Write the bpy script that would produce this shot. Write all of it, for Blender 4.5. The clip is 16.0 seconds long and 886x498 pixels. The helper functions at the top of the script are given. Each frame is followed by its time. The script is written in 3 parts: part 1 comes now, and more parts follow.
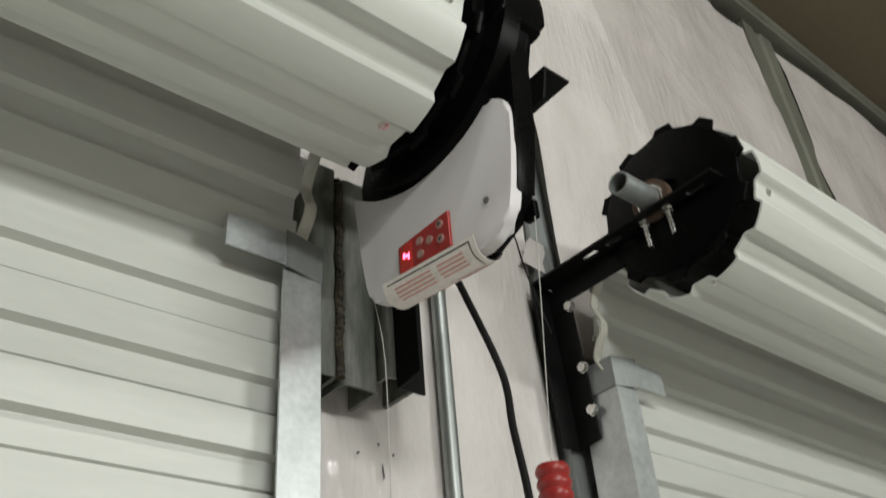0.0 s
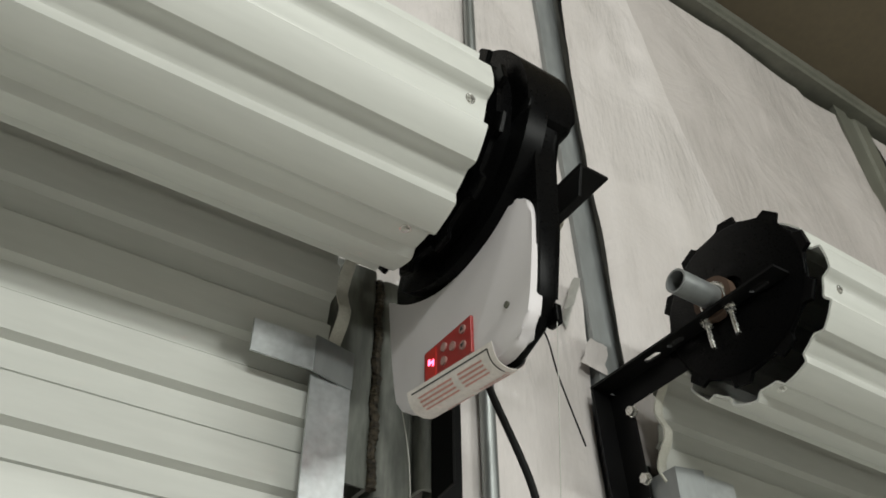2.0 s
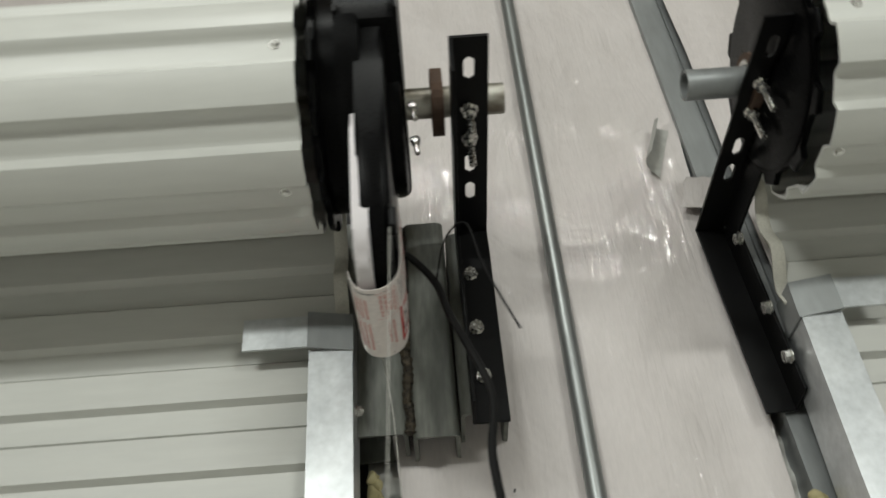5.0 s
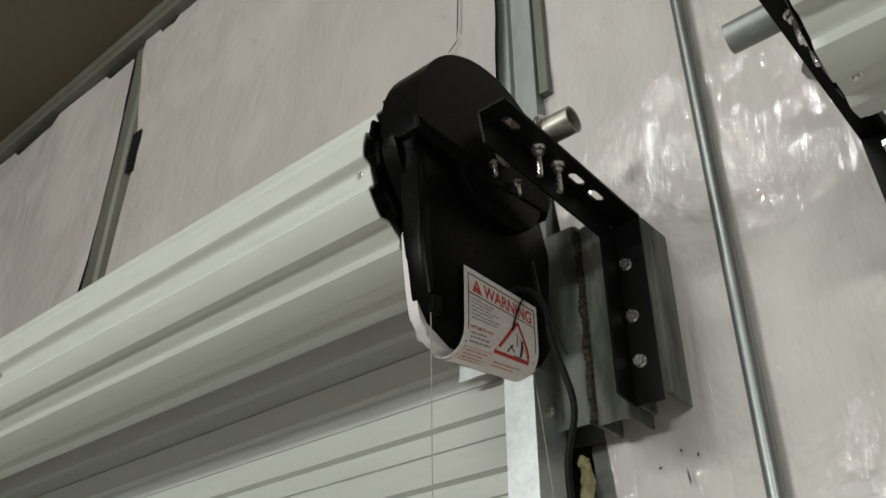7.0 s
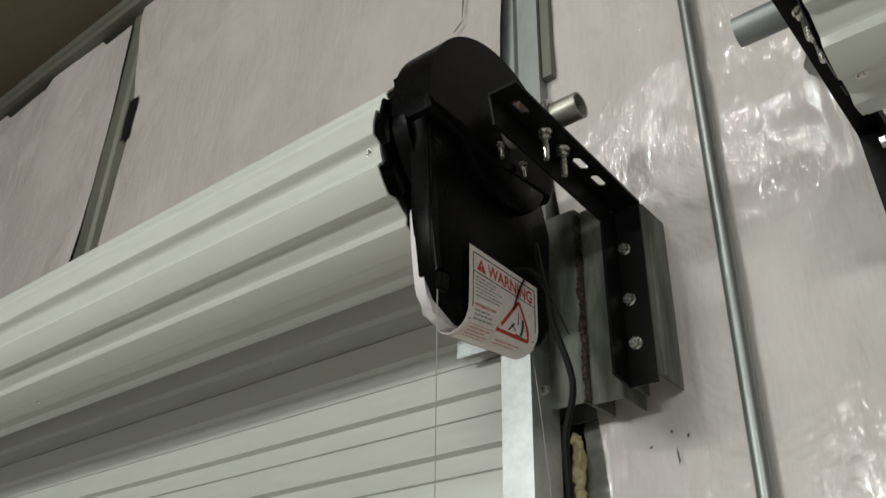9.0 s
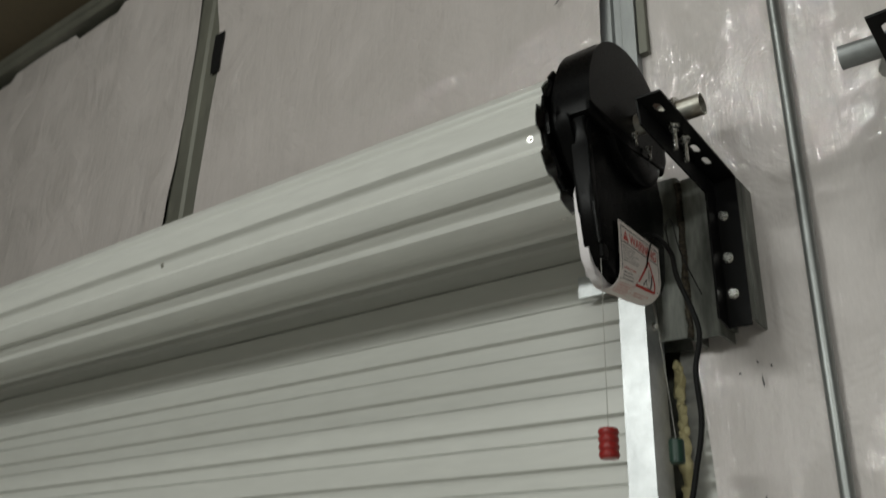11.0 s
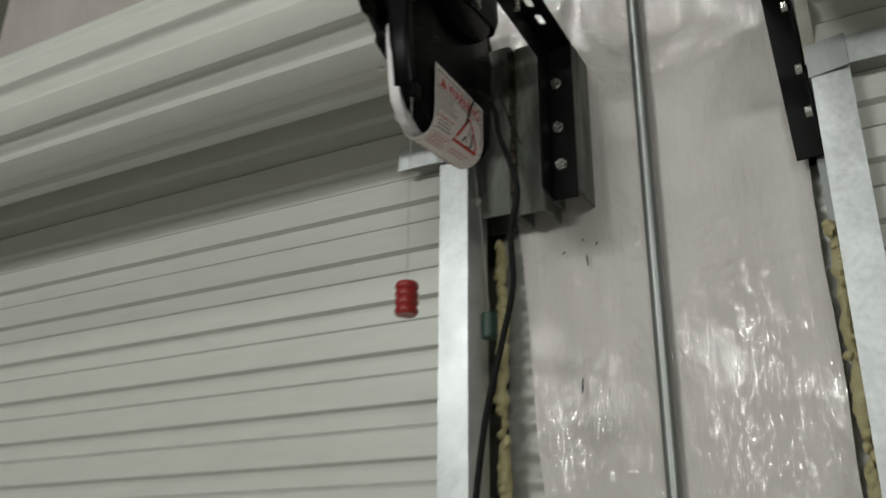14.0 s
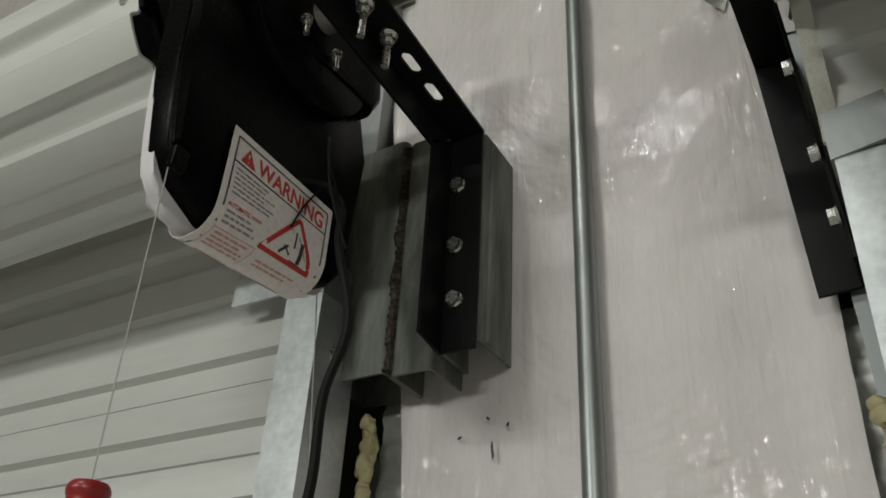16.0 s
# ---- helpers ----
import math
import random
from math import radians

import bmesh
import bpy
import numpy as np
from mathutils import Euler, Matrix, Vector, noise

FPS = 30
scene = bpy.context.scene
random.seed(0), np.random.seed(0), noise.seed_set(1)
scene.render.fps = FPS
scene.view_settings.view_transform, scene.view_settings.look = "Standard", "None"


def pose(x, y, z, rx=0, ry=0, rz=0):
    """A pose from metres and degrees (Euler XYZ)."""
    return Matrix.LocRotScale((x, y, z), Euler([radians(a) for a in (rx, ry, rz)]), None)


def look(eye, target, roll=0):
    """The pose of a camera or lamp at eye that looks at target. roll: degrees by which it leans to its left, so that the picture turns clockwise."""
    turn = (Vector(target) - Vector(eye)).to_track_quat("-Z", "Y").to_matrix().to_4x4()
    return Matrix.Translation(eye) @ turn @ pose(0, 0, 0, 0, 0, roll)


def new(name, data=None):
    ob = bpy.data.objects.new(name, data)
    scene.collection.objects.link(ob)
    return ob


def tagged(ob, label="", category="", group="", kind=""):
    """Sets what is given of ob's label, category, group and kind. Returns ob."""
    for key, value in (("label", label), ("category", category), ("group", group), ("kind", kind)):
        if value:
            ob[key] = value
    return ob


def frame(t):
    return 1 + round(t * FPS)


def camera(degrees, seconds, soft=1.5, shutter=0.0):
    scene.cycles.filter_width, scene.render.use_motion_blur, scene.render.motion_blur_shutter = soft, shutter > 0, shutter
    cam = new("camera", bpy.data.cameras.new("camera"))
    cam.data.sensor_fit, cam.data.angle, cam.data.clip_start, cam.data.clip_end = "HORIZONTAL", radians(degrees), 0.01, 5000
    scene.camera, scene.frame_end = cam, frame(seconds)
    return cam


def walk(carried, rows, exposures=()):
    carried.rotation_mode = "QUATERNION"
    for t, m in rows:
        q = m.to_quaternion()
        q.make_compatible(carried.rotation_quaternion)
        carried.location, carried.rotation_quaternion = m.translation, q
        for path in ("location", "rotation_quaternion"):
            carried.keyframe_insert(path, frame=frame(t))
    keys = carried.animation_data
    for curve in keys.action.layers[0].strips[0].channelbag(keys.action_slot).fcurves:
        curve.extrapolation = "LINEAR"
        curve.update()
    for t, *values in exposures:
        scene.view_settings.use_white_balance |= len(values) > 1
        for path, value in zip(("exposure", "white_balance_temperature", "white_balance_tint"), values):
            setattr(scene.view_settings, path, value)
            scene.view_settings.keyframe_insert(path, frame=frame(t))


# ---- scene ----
cam = camera(53.6, 16.0, 1.6, 0.5)
PATH = [
    (0, (-0.621, -0.899, 1.706), (0.493, 0.32, 2.834), -5.2),
    (0.5, (-0.601, -0.904, 1.712), (0.438, 0.271, 2.951), -3.3),
    (1, (-0.584, -0.915, 1.73), (0.408, 0.236, 3.031), -3.4),
    (1.5, (-0.553, -0.924, 1.736), (0.363, 0.285, 3.04), -1.7),
    (2, (-0.538, -0.935, 1.734), (0.311, 0.321, 3.038), -0.6),
    (2.5, (-0.544, -0.974, 1.732), (0.246, 0.328, 3.029), -0.4),
    (3, (-0.55, -0.986, 1.73), (0.199, 0.352, 3.014), 0.2),
    (3.5, (-0.54, -1.005, 1.729), (0.152, 0.375, 3.001), -0.3),
    (6, (0.403, -1.085, 1.739), (-0.339, 0.34, 2.93), -1.4),
    (6.5, (0.515, -1.117, 1.773), (-0.548, 0.161, 2.885), 1.1),
    (7, (0.504, -1.097, 1.758), (-0.608, 0.191, 2.808), -0.1),
    (7.5, (0.51, -1.085, 1.763), (-0.616, 0.205, 2.797), 1.5),
    (8, (0.503, -1.101, 1.764), (-0.599, 0.218, 2.786), 1.5),
    (10.5, (0.486, -1.334, 1.706), (-0.62, 0.023, 2.674), 0.8),
    (11, (0.478, -1.542, 1.699), (-0.651, -0.094, 2.492), 1.6),
    (11.5, (0.572, -1.683, 1.656), (-0.471, -0.12, 2.341), 1.0),
    (12, (0.576, -1.768, 1.64), (-0.44, -0.151, 2.232), 0.7),
    (12.5, (0.518, -1.787, 1.642), (-0.547, -0.172, 2.152), 0.3),
    (13, (0.488, -1.768, 1.613), (-0.575, -0.143, 2.091), 0.4),
    (13.5, (0.486, -1.634, 1.593), (-0.549, -0.017, 2.153), 0.7),
    (14, (0.441, -1.303, 1.605), (-0.453, 0.331, 2.337), 0.5),
    (14.5, (0.34, -1.079, 1.696), (-0.46, 0.49, 2.643), -0.0),
    (15, (0.333, -0.885, 1.784), (-0.473, 0.6, 2.855), 1.7),
    (15.5, (0.373, -0.791, 1.79), (-0.457, 0.663, 2.884), 2.5),
    (16, (0.407, -0.806, 1.788), (-0.47, 0.625, 2.876), 3.6),
]
EXPOSURES = [(0, 0.15), (2, 0.12), (3.7, 0.08), (5.8, -0.18), (7, -0.22), (8.2, -0.22), (10.3, -0.46), (11, -0.66), (11.5, -0.71), (12.5, -0.69), (13.5, -0.66), (14, -0.62), (14.5, -0.49), (15, -0.12), (15.5, -0.43), (16, -0.48)]
walk(cam, [(t, look(e, a, r)) for t, e, a, r in PATH], EXPOSURES)

# ---- light and world ----
world = bpy.data.worlds.new("world")
scene.world = world
world.use_nodes = True
world.node_tree.nodes["Background"].inputs[0].default_value = (0.9, 0.95, 1.0, 1)
world.node_tree.nodes["Background"].inputs[1].default_value = 0.02


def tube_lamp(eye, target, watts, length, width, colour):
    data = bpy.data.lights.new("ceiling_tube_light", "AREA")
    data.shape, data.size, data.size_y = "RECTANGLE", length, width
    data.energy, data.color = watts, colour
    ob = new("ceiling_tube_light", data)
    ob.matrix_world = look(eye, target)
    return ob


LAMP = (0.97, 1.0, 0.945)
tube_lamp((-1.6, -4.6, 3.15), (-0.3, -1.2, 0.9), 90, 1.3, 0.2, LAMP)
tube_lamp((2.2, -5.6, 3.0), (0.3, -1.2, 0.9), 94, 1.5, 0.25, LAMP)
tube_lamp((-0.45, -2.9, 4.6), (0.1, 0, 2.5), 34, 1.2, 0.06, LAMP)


# ---- materials ----
def material(name, colour, rough=0.5, metal=0.0, second=None, scale=6.0, grain=60.0, bump=0.1, stretch=(1, 1, 1), coat=0.0, amount=0.5, rough_vary=0.12, spec=0.5, fleck=0.35, edge=(0.35, 0.7)):
    """A surface with large blotches towards a second colour, fine grain and a little relief."""
    m = bpy.data.materials.new(name)
    m.use_nodes = True
    n, l = m.node_tree.nodes, m.node_tree.links
    b = n["Principled BSDF"]
    second = second or tuple(c * 0.82 for c in colour)
    co = n.new("ShaderNodeTexCoord")
    mp = n.new("ShaderNodeMapping")
    mp.inputs["Scale"].default_value = stretch
    l.new(co.outputs["Object"], mp.inputs["Vector"])
    big, fine = n.new("ShaderNodeTexNoise"), n.new("ShaderNodeTexNoise")
    big.inputs["Scale"].default_value, big.inputs["Detail"].default_value = scale, 5
    fine.inputs["Scale"].default_value, fine.inputs["Detail"].default_value = grain, 4
    for t in (big, fine):
        l.new(mp.outputs[0], t.inputs["Vector"])
    ramp = n.new("ShaderNodeMapRange")
    ramp.inputs["From Min"].default_value, ramp.inputs["From Max"].default_value = edge
    ramp.inputs["To Max"].default_value = amount
    l.new(big.outputs["Fac"], ramp.inputs["Value"])
    mix = n.new("ShaderNodeMix")
    mix.data_type = "RGBA"
    mix.inputs[6].default_value, mix.inputs[7].default_value = (*colour, 1), (*second, 1)
    l.new(ramp.outputs[0], mix.inputs[0])
    mix2 = n.new("ShaderNodeMix")
    mix2.data_type, mix2.blend_type = "RGBA", "MULTIPLY"
    mix2.inputs[0].default_value = fleck
    l.new(mix.outputs[2], mix2.inputs[6])
    l.new(fine.outputs["Fac"], mix2.inputs[7])
    gain = n.new("ShaderNodeMix")
    gain.data_type, gain.blend_type = "RGBA", "MULTIPLY"
    gain.inputs[0].default_value = 1.0
    gain.inputs[7].default_value = (1 + 0.57 * fleck,) * 3 + (1,)
    l.new(mix2.outputs[2], gain.inputs[6])
    l.new(gain.outputs[2], b.inputs["Base Color"])
    rr = n.new("ShaderNodeMapRange")
    rr.inputs["To Min"].default_value, rr.inputs["To Max"].default_value = max(0.03, rough - rough_vary), min(1, rough + rough_vary)
    l.new(fine.outputs["Fac"], rr.inputs["Value"])
    l.new(rr.outputs[0], b.inputs["Roughness"])
    b.inputs["Metallic"].default_value = metal
    b.inputs["Specular IOR Level"].default_value = spec
    b.inputs["Coat Weight"].default_value = coat
    if bump:
        bm_ = n.new("ShaderNodeBump")
        bm_.inputs["Strength"].default_value, bm_.inputs["Distance"].default_value = bump, 0.002
        l.new(fine.outputs["Fac"], bm_.inputs["Height"])
        l.new(bm_.outputs[0], b.inputs["Normal"])
    return m


def glow(name, colour, strength):
    m = bpy.data.materials.new(name)
    m.use_nodes = True
    b = m.node_tree.nodes["Principled BSDF"]
    b.inputs["Base Color"].default_value = (*colour, 1)
    b.inputs["Emission Color"].default_value = (*colour, 1)
    b.inputs["Emission Strength"].default_value = strength
    return m


def foil_material(name, clean, dusty, gloss, crease):
    """White woven sarking under a thin glossy film, crinkled at two scales."""
    m = material(name, clean, 0.5, 0.0, dusty, 5.0, 160, 0.0, (1.7, 1, 0.4), rough_vary=0.1, spec=0.3, fleck=0.14)
    n, l = m.node_tree.nodes, m.node_tree.links
    b = n["Principled BSDF"]
    b.inputs["Coat Weight"].default_value, b.inputs["Coat Roughness"].default_value = 0.85, 0.06
    co = n.new("ShaderNodeTexCoord")

    def relief(layers):
        chain = None
        for scale, stretch, strength, distance, ridged in layers:
            mp = n.new("ShaderNodeMapping")
            mp.inputs["Scale"].default_value = stretch
            l.new(co.outputs["Object"], mp.inputs["Vector"])
            t = n.new("ShaderNodeTexNoise")
            t.inputs["Scale"].default_value, t.inputs["Detail"].default_value = scale, 4
            if ridged:
                t.noise_type = "RIDGED_MULTIFRACTAL"
            t.inputs["Distortion"].default_value = 0.7
            l.new(mp.outputs[0], t.inputs["Vector"])
            u = n.new("ShaderNodeBump")
            u.inputs["Strength"].default_value, u.inputs["Distance"].default_value = strength, distance
            l.new(t.outputs["Fac"], u.inputs["Height"])
            if chain:
                l.new(chain.outputs[0], u.inputs["Normal"])
            chain = u
        return chain.outputs[0]
    l.new(relief(((9, (1.4, 1, 0.5), 0.4, 0.012, False), (4, (1, 1, 0.9), 0.9, 0.035, False), (34, (2.6, 1, 0.22), crease, 0.0026, False))), b.inputs["Normal"])
    l.new(relief(((13, (2.4, 1, 0.5), 1.0, 0.011, False), (46, (2.3, 1, 0.34), 1.0, 0.0034, False))), b.inputs["Coat Normal"])
    b.inputs["Coat IOR"].default_value = 1.8
    patch, spread = n.new("ShaderNodeTexNoise"), n.new("ShaderNodeMapRange")
    patch.inputs["Scale"].default_value, patch.inputs["Detail"].default_value = 3.2, 3
    l.new(co.outputs["Object"], patch.inputs["Vector"])
    l.new(patch.outputs["Fac"], spread.inputs["Value"])
    spread.inputs["From Min"].default_value, spread.inputs["From Max"].default_value = 0.44, 0.54
    spread.inputs["To Min"].default_value, spread.inputs["To Max"].default_value = 0.12 * gloss, gloss
    l.new(spread.outputs[0], b.inputs["Coat Weight"])
    return m


FOIL = foil_material("white_wall_wrap", (0.61, 0.57, 0.556), (0.44, 0.405, 0.385), 0.78, 0.6)
# darker, less glossy wrap for the sheets over the doors
FOIL_DULL = foil_material("dull_wall_wrap", (0.475, 0.437, 0.42), (0.41, 0.375, 0.358), 0.5, 0.1)
CREAM = material("cream_colorbond_steel", (0.585, 0.589, 0.556), 0.4, 0.0, (0.56, 0.564, 0.526), 3.0, 90, 0.015, (0.15, 1, 1), fleck=0.15)
BLACK_STEEL = material("black_powder_coat", (0.006, 0.006, 0.0064), 0.42, 0.0, (0.009, 0.009, 0.0085), 20, 300, 0.06, spec=0.1)
BLACK_PLASTIC = material("black_abs_plastic", (0.0026, 0.0026, 0.0028), 0.3, 0.0, (0.004, 0.004, 0.004), 12, 350, 0.03, spec=0.055)
WHITE_PLASTIC = material("white_abs_plastic", (0.66, 0.625, 0.64), 0.4, 0.0, (0.62, 0.59, 0.6), 9, 300, 0.0, fleck=0.04)
GALV = material("galvanised_steel", (0.6, 0.62, 0.63), 0.42, 0.8, (0.36, 0.38, 0.39), 22, 120, 0.05)
GALV_DULL = material("dull_galvanised_steel", (0.33, 0.345, 0.345), 0.5, 0.6, (0.22, 0.23, 0.23), 14, 90, 0.08, (1, 1, 0.25))
CONDUIT = material("shiny_conduit_steel", (0.34, 0.355, 0.35), 0.42, 0.8, (0.17, 0.18, 0.175), 16, 80, 0.06, (1, 1, 0.1))
ZINC = material("zinc_plated_bolt", (0.72, 0.71, 0.68), 0.25, 0.95, (0.55, 0.54, 0.5), 60, 300, 0.05)
BLOCK = material("weathered_grey_steel", (0.215, 0.222, 0.2), 0.55, 0.15, (0.075, 0.08, 0.068), 13, 110, 0.25, (1.4, 1.4, 0.3), amount=0.95, edge=(0.42, 0.6), fleck=0.7)
RUST = material("rusty_brown_steel", (0.12, 0.07, 0.045), 0.75, 0.2, (0.05, 0.04, 0.035), 40, 160, 0.5)
PIPE_STAIN = material("stained_galvanised_pipe", (0.48, 0.47, 0.42), 0.42, 0.6, (0.09, 0.06, 0.03), 45, 140, 0.1, (0.5, 1, 1), amount=0.8)
SEAM = material("rusty_weld", (0.085, 0.068, 0.045), 0.6, 0.3, (0.008, 0.007, 0.006), 170, 400, 1.0, amount=1.0)
FOAM = material("yellow_expanding_foam", (0.5, 0.45, 0.25), 0.6, 0.0, (0.28, 0.22, 0.09), 30, 160, 0.4)
FELT = material("woven_cream_edge_tape", (0.6, 0.585, 0.52), 0.85, 0.0, (0.47, 0.46, 0.4), 30, 400, 0.5)
RED = material("red_rubber_grip", (0.28, 0.018, 0.016), 0.35, 0.0, (0.2, 0.012, 0.012), 30, 200, 0.1)
GREEN = material("dark_green_plastic", (0.006, 0.035, 0.022), 0.45, 0.0, (0.004, 0.025, 0.016), 30, 200, 0.1)
RED_PANEL = material("red_keypad_sheet", (0.34, 0.028, 0.026), 0.35, 0.0, (0.29, 0.024, 0.022), 20, 200, 0.0)
PAPER = material("white_label_paper", (0.76, 0.70, 0.67), 0.5, 0.0, (0.72, 0.65, 0.62), 14, 200, 0.05)
INK = material("black_print", (0.03, 0.028, 0.028), 0.5, 0, None, 20, 200, 0)
GREY_INK = material("grey_print", (0.3, 0.27, 0.26), 0.5, 0, None, 20, 200, 0)
RED_INK = material("red_print", (0.5, 0.03, 0.02), 0.5, 0, None, 20, 200, 0)
BUTTON = material("pale_button_print", (0.36, 0.22, 0.2), 0.45, 0, None, 20, 200, 0)
PALE_RED_INK = material("pale_red_print", (0.62, 0.3, 0.26), 0.5, 0, None, 20, 200, 0)
CABLE = material("black_cable_rubber", (0.01, 0.01, 0.01), 0.55, 0, None, 20, 200, 0.0, spec=0.1)
CORD = material("thin_steel_cord", (0.42, 0.41, 0.38), 0.5, 0.3, None, 20, 200, 0.0)
ROOF = material("brown_roof_lining", (0.115, 0.09, 0.055), 0.7, 0.0, (0.08, 0.062, 0.038), 1.2, 40, 0.1)
DARK_STEEL = material("dark_painted_frame_steel", (0.165, 0.165, 0.135), 0.5, 0.3, (0.085, 0.085, 0.07), 8, 60, 0.15, (1, 1, 0.3))
# unseen floor: albedo raised to bounce light up under the rolls
CONCRETE = material("pale_bounce_concrete", (0.6, 0.59, 0.56), 0.8, 0.0, (0.5, 0.49, 0.46), 1.5, 60, 0.2)
WALL_BOUNCE = material("pale_bounce_wall", (0.72, 0.7, 0.64), 0.6, 0.0, (0.66, 0.64, 0.58), 1.5, 60, 0.1)
LED = glow("red_led_digit", (1.0, 0.10, 0.2), 5.0)
SILVER_FOIL = material("bare_silver_foil", (0.5, 0.5, 0.47), 0.45, 0.35, (0.4, 0.4, 0.38), 30, 90, 0.3)


# ---- mesh helpers ----
def part(name, bm, mat, parent=None, label="", smooth=False):
    me = bpy.data.meshes.new(name)
    bmesh.ops.recalc_face_normals(bm, faces=bm.faces)
    if smooth:
        for f in bm.faces:
            f.smooth = True
        for e in bm.edges:
            if len(e.link_faces) == 2 and e.calc_face_angle(0) > 0.6:
                e.smooth = False
    bm.to_mesh(me)
    bm.free()
    me.materials.append(mat)
    ob = new(name, me)
    if parent:
        ob.parent = parent
    return tagged(ob, label) if label else ob


def empty(name, label, category, group="", at=(0, 0, 0)):
    ob = new(name)
    ob.location = at
    ob.empty_display_size = 0.05
    return tagged(ob, label, category, group)


def bevelled(bm, width, segments=2):
    if width:
        bmesh.ops.bevel(bm, geom=list(bm.edges), offset=width, segments=segments, profile=0.5, affect="EDGES", clamp_overlap=True)
    return bm


def box(x0, x1, y0, y1, z0, z1, bevel=0.0, bm=None):
    bm = bm or bmesh.new()
    made = bmesh.ops.create_cube(bm, size=1)["verts"]
    for v in made:
        v.co = Vector(((x0 + x1) / 2 + v.co.x * (x1 - x0), (y0 + y1) / 2 + v.co.y * (y1 - y0), (z0 + z1) / 2 + v.co.z * (z1 - z0)))
    if bevel:
        es = {e for v in made for e in v.link_edges}
        bmesh.ops.bevel(bm, geom=list(es), offset=bevel, segments=2, profile=0.5, affect="EDGES")
    return bm


def prism(points, axis, a, b, bevel=0.0, bm=None, segments=2):
    """A flat outline pushed along an axis from a to b. The points are the two other coordinates, in order."""
    bm = bm or bmesh.new()

    def place(p, d):
        return (d, p[0], p[1]) if axis == "x" else (p[0], d, p[1]) if axis == "y" else (p[0], p[1], d)
    lo = [bm.verts.new(place(p, a)) for p in points]
    hi = [bm.verts.new(place(p, b)) for p in points]
    n = len(points)
    faces = [bm.faces.new(lo), bm.faces.new(hi[::-1])]
    for i in range(n):
        faces.append(bm.faces.new((lo[i], lo[(i + 1) % n], hi[(i + 1) % n], hi[i])))
    if bevel:
        es = {e for f in faces[:2] for e in f.edges}
        bmesh.ops.bevel(bm, geom=list(es), offset=bevel, segments=segments, profile=0.5, affect="EDGES", clamp_overlap=True)
    return bm


def rod(a, b, r, sides=16, bm=None, r2=None, caps=True):
    bm = bm or bmesh.new()
    a, b = Vector(a), Vector(b)
    turn = (b - a).to_track_quat("Z", "Y").to_matrix().to_4x4()
    bmesh.ops.create_cone(bm, cap_ends=caps, segments=sides, radius1=r, radius2=r if r2 is None else r2, depth=(b - a).length,
                          matrix=Matrix.Translation((a + b) / 2) @ turn)
    return bm


def pipe(a, b, r, wall, sides=28):
    """A hollow pipe with open ends."""
    bm = bmesh.new()
    a, b = Vector(a), Vector(b)
    turn = (b - a).to_track_quat("Z", "Y").to_matrix()
    rings = []
    for p, rr in ((a, r), (b, r), (b, r - wall), (a, r - wall)):
        rings.append([bm.verts.new(p + turn @ Vector((rr * math.cos(t), rr * math.sin(t), 0))) for t in (2 * math.pi * i / sides for i in range(sides))])
    for k in range(4):
        p, q = rings[k], rings[(k + 1) % 4]
        for i in range(sides):
            bm.faces.new((p[i], p[(i + 1) % sides], q[(i + 1) % sides], q[i]))
    return bm


def smooth_line(points, steps=8):
    pts = [Vector(p) for p in points]
    out = []
    for i in range(len(pts) - 1):
        p0, p1, p2, p3 = pts[max(i - 1, 0)], pts[i], pts[i + 1], pts[min(i + 2, len(pts) - 1)]
        for s in range(steps):
            t = s / steps
            out.append(0.5 * ((2 * p1) + (p2 - p0) * t + (2 * p0 - 5 * p1 + 4 * p2 - p3) * t * t + (3 * p1 - p0 - 3 * p2 + p3) * t ** 3))
    return out + [pts[-1]]


def tube(points, r, sides=10, steps=8, radii=None):
    """A round strand along a smooth line."""
    line = smooth_line(points, steps)
    bm, rings = bmesh.new(), []
    for i, p in enumerate(line):
        d = (line[min(i + 1, len(line) - 1)] - line[max(i - 1, 0)]).normalized()
        side = d.cross(Vector((0.3, 1, 0.1))).normalized()
        up = d.cross(side)
        rr = r if radii is None else radii(i / (len(line) - 1))
        rings.append([bm.verts.new(p + (side * math.cos(t) + up * math.sin(t)) * rr) for t in (2 * math.pi * k / sides for k in range(sides))])
    for p, q in zip(rings, rings[1:]):
        for k in range(sides):
            bm.faces.new((p[k], p[(k + 1) % sides], q[(k + 1) % sides], q[k]))
    bm.faces.new(rings[0][::-1])
    bm.faces.new(rings[-1])
    return bm


def arc(cy, cz, r, a0, a1, n):
    """Points on a circle round (cy, cz); degrees, 0 at the front (towards -y), 90 at the top."""
    return [(cy - r * math.cos(radians(a0 + (a1 - a0) * i / n)), cz + r * math.sin(radians(a0 + (a1 - a0) * i / n))) for i in range(n + 1)]


def sheet(lines):
    """A grid of faces from rows of points."""
    bm = bmesh.new()
    rows = [[bm.verts.new(p) for p in row] for row in lines]
    for p, q in zip(rows, rows[1:]):
        for i in range(len(p) - 1):
            bm.faces.new((p[i], p[i + 1], q[i + 1], q[i]))
    return bm


def thicken(bm, d):
    bmesh.ops.recalc_face_normals(bm, faces=bm.faces)
    bmesh.ops.solidify(bm, geom=list(bm.faces), thickness=d)
    return bm


AXLE_Y, AXLE_Z = -0.318, 2.501     # centre line of both door axles
ROLL_Y, ROLL_Z = -0.342, 2.474   # centre of the rolled curtains, which sag on their axles
WALL_Y = -0.045                  # face of the wall wrap


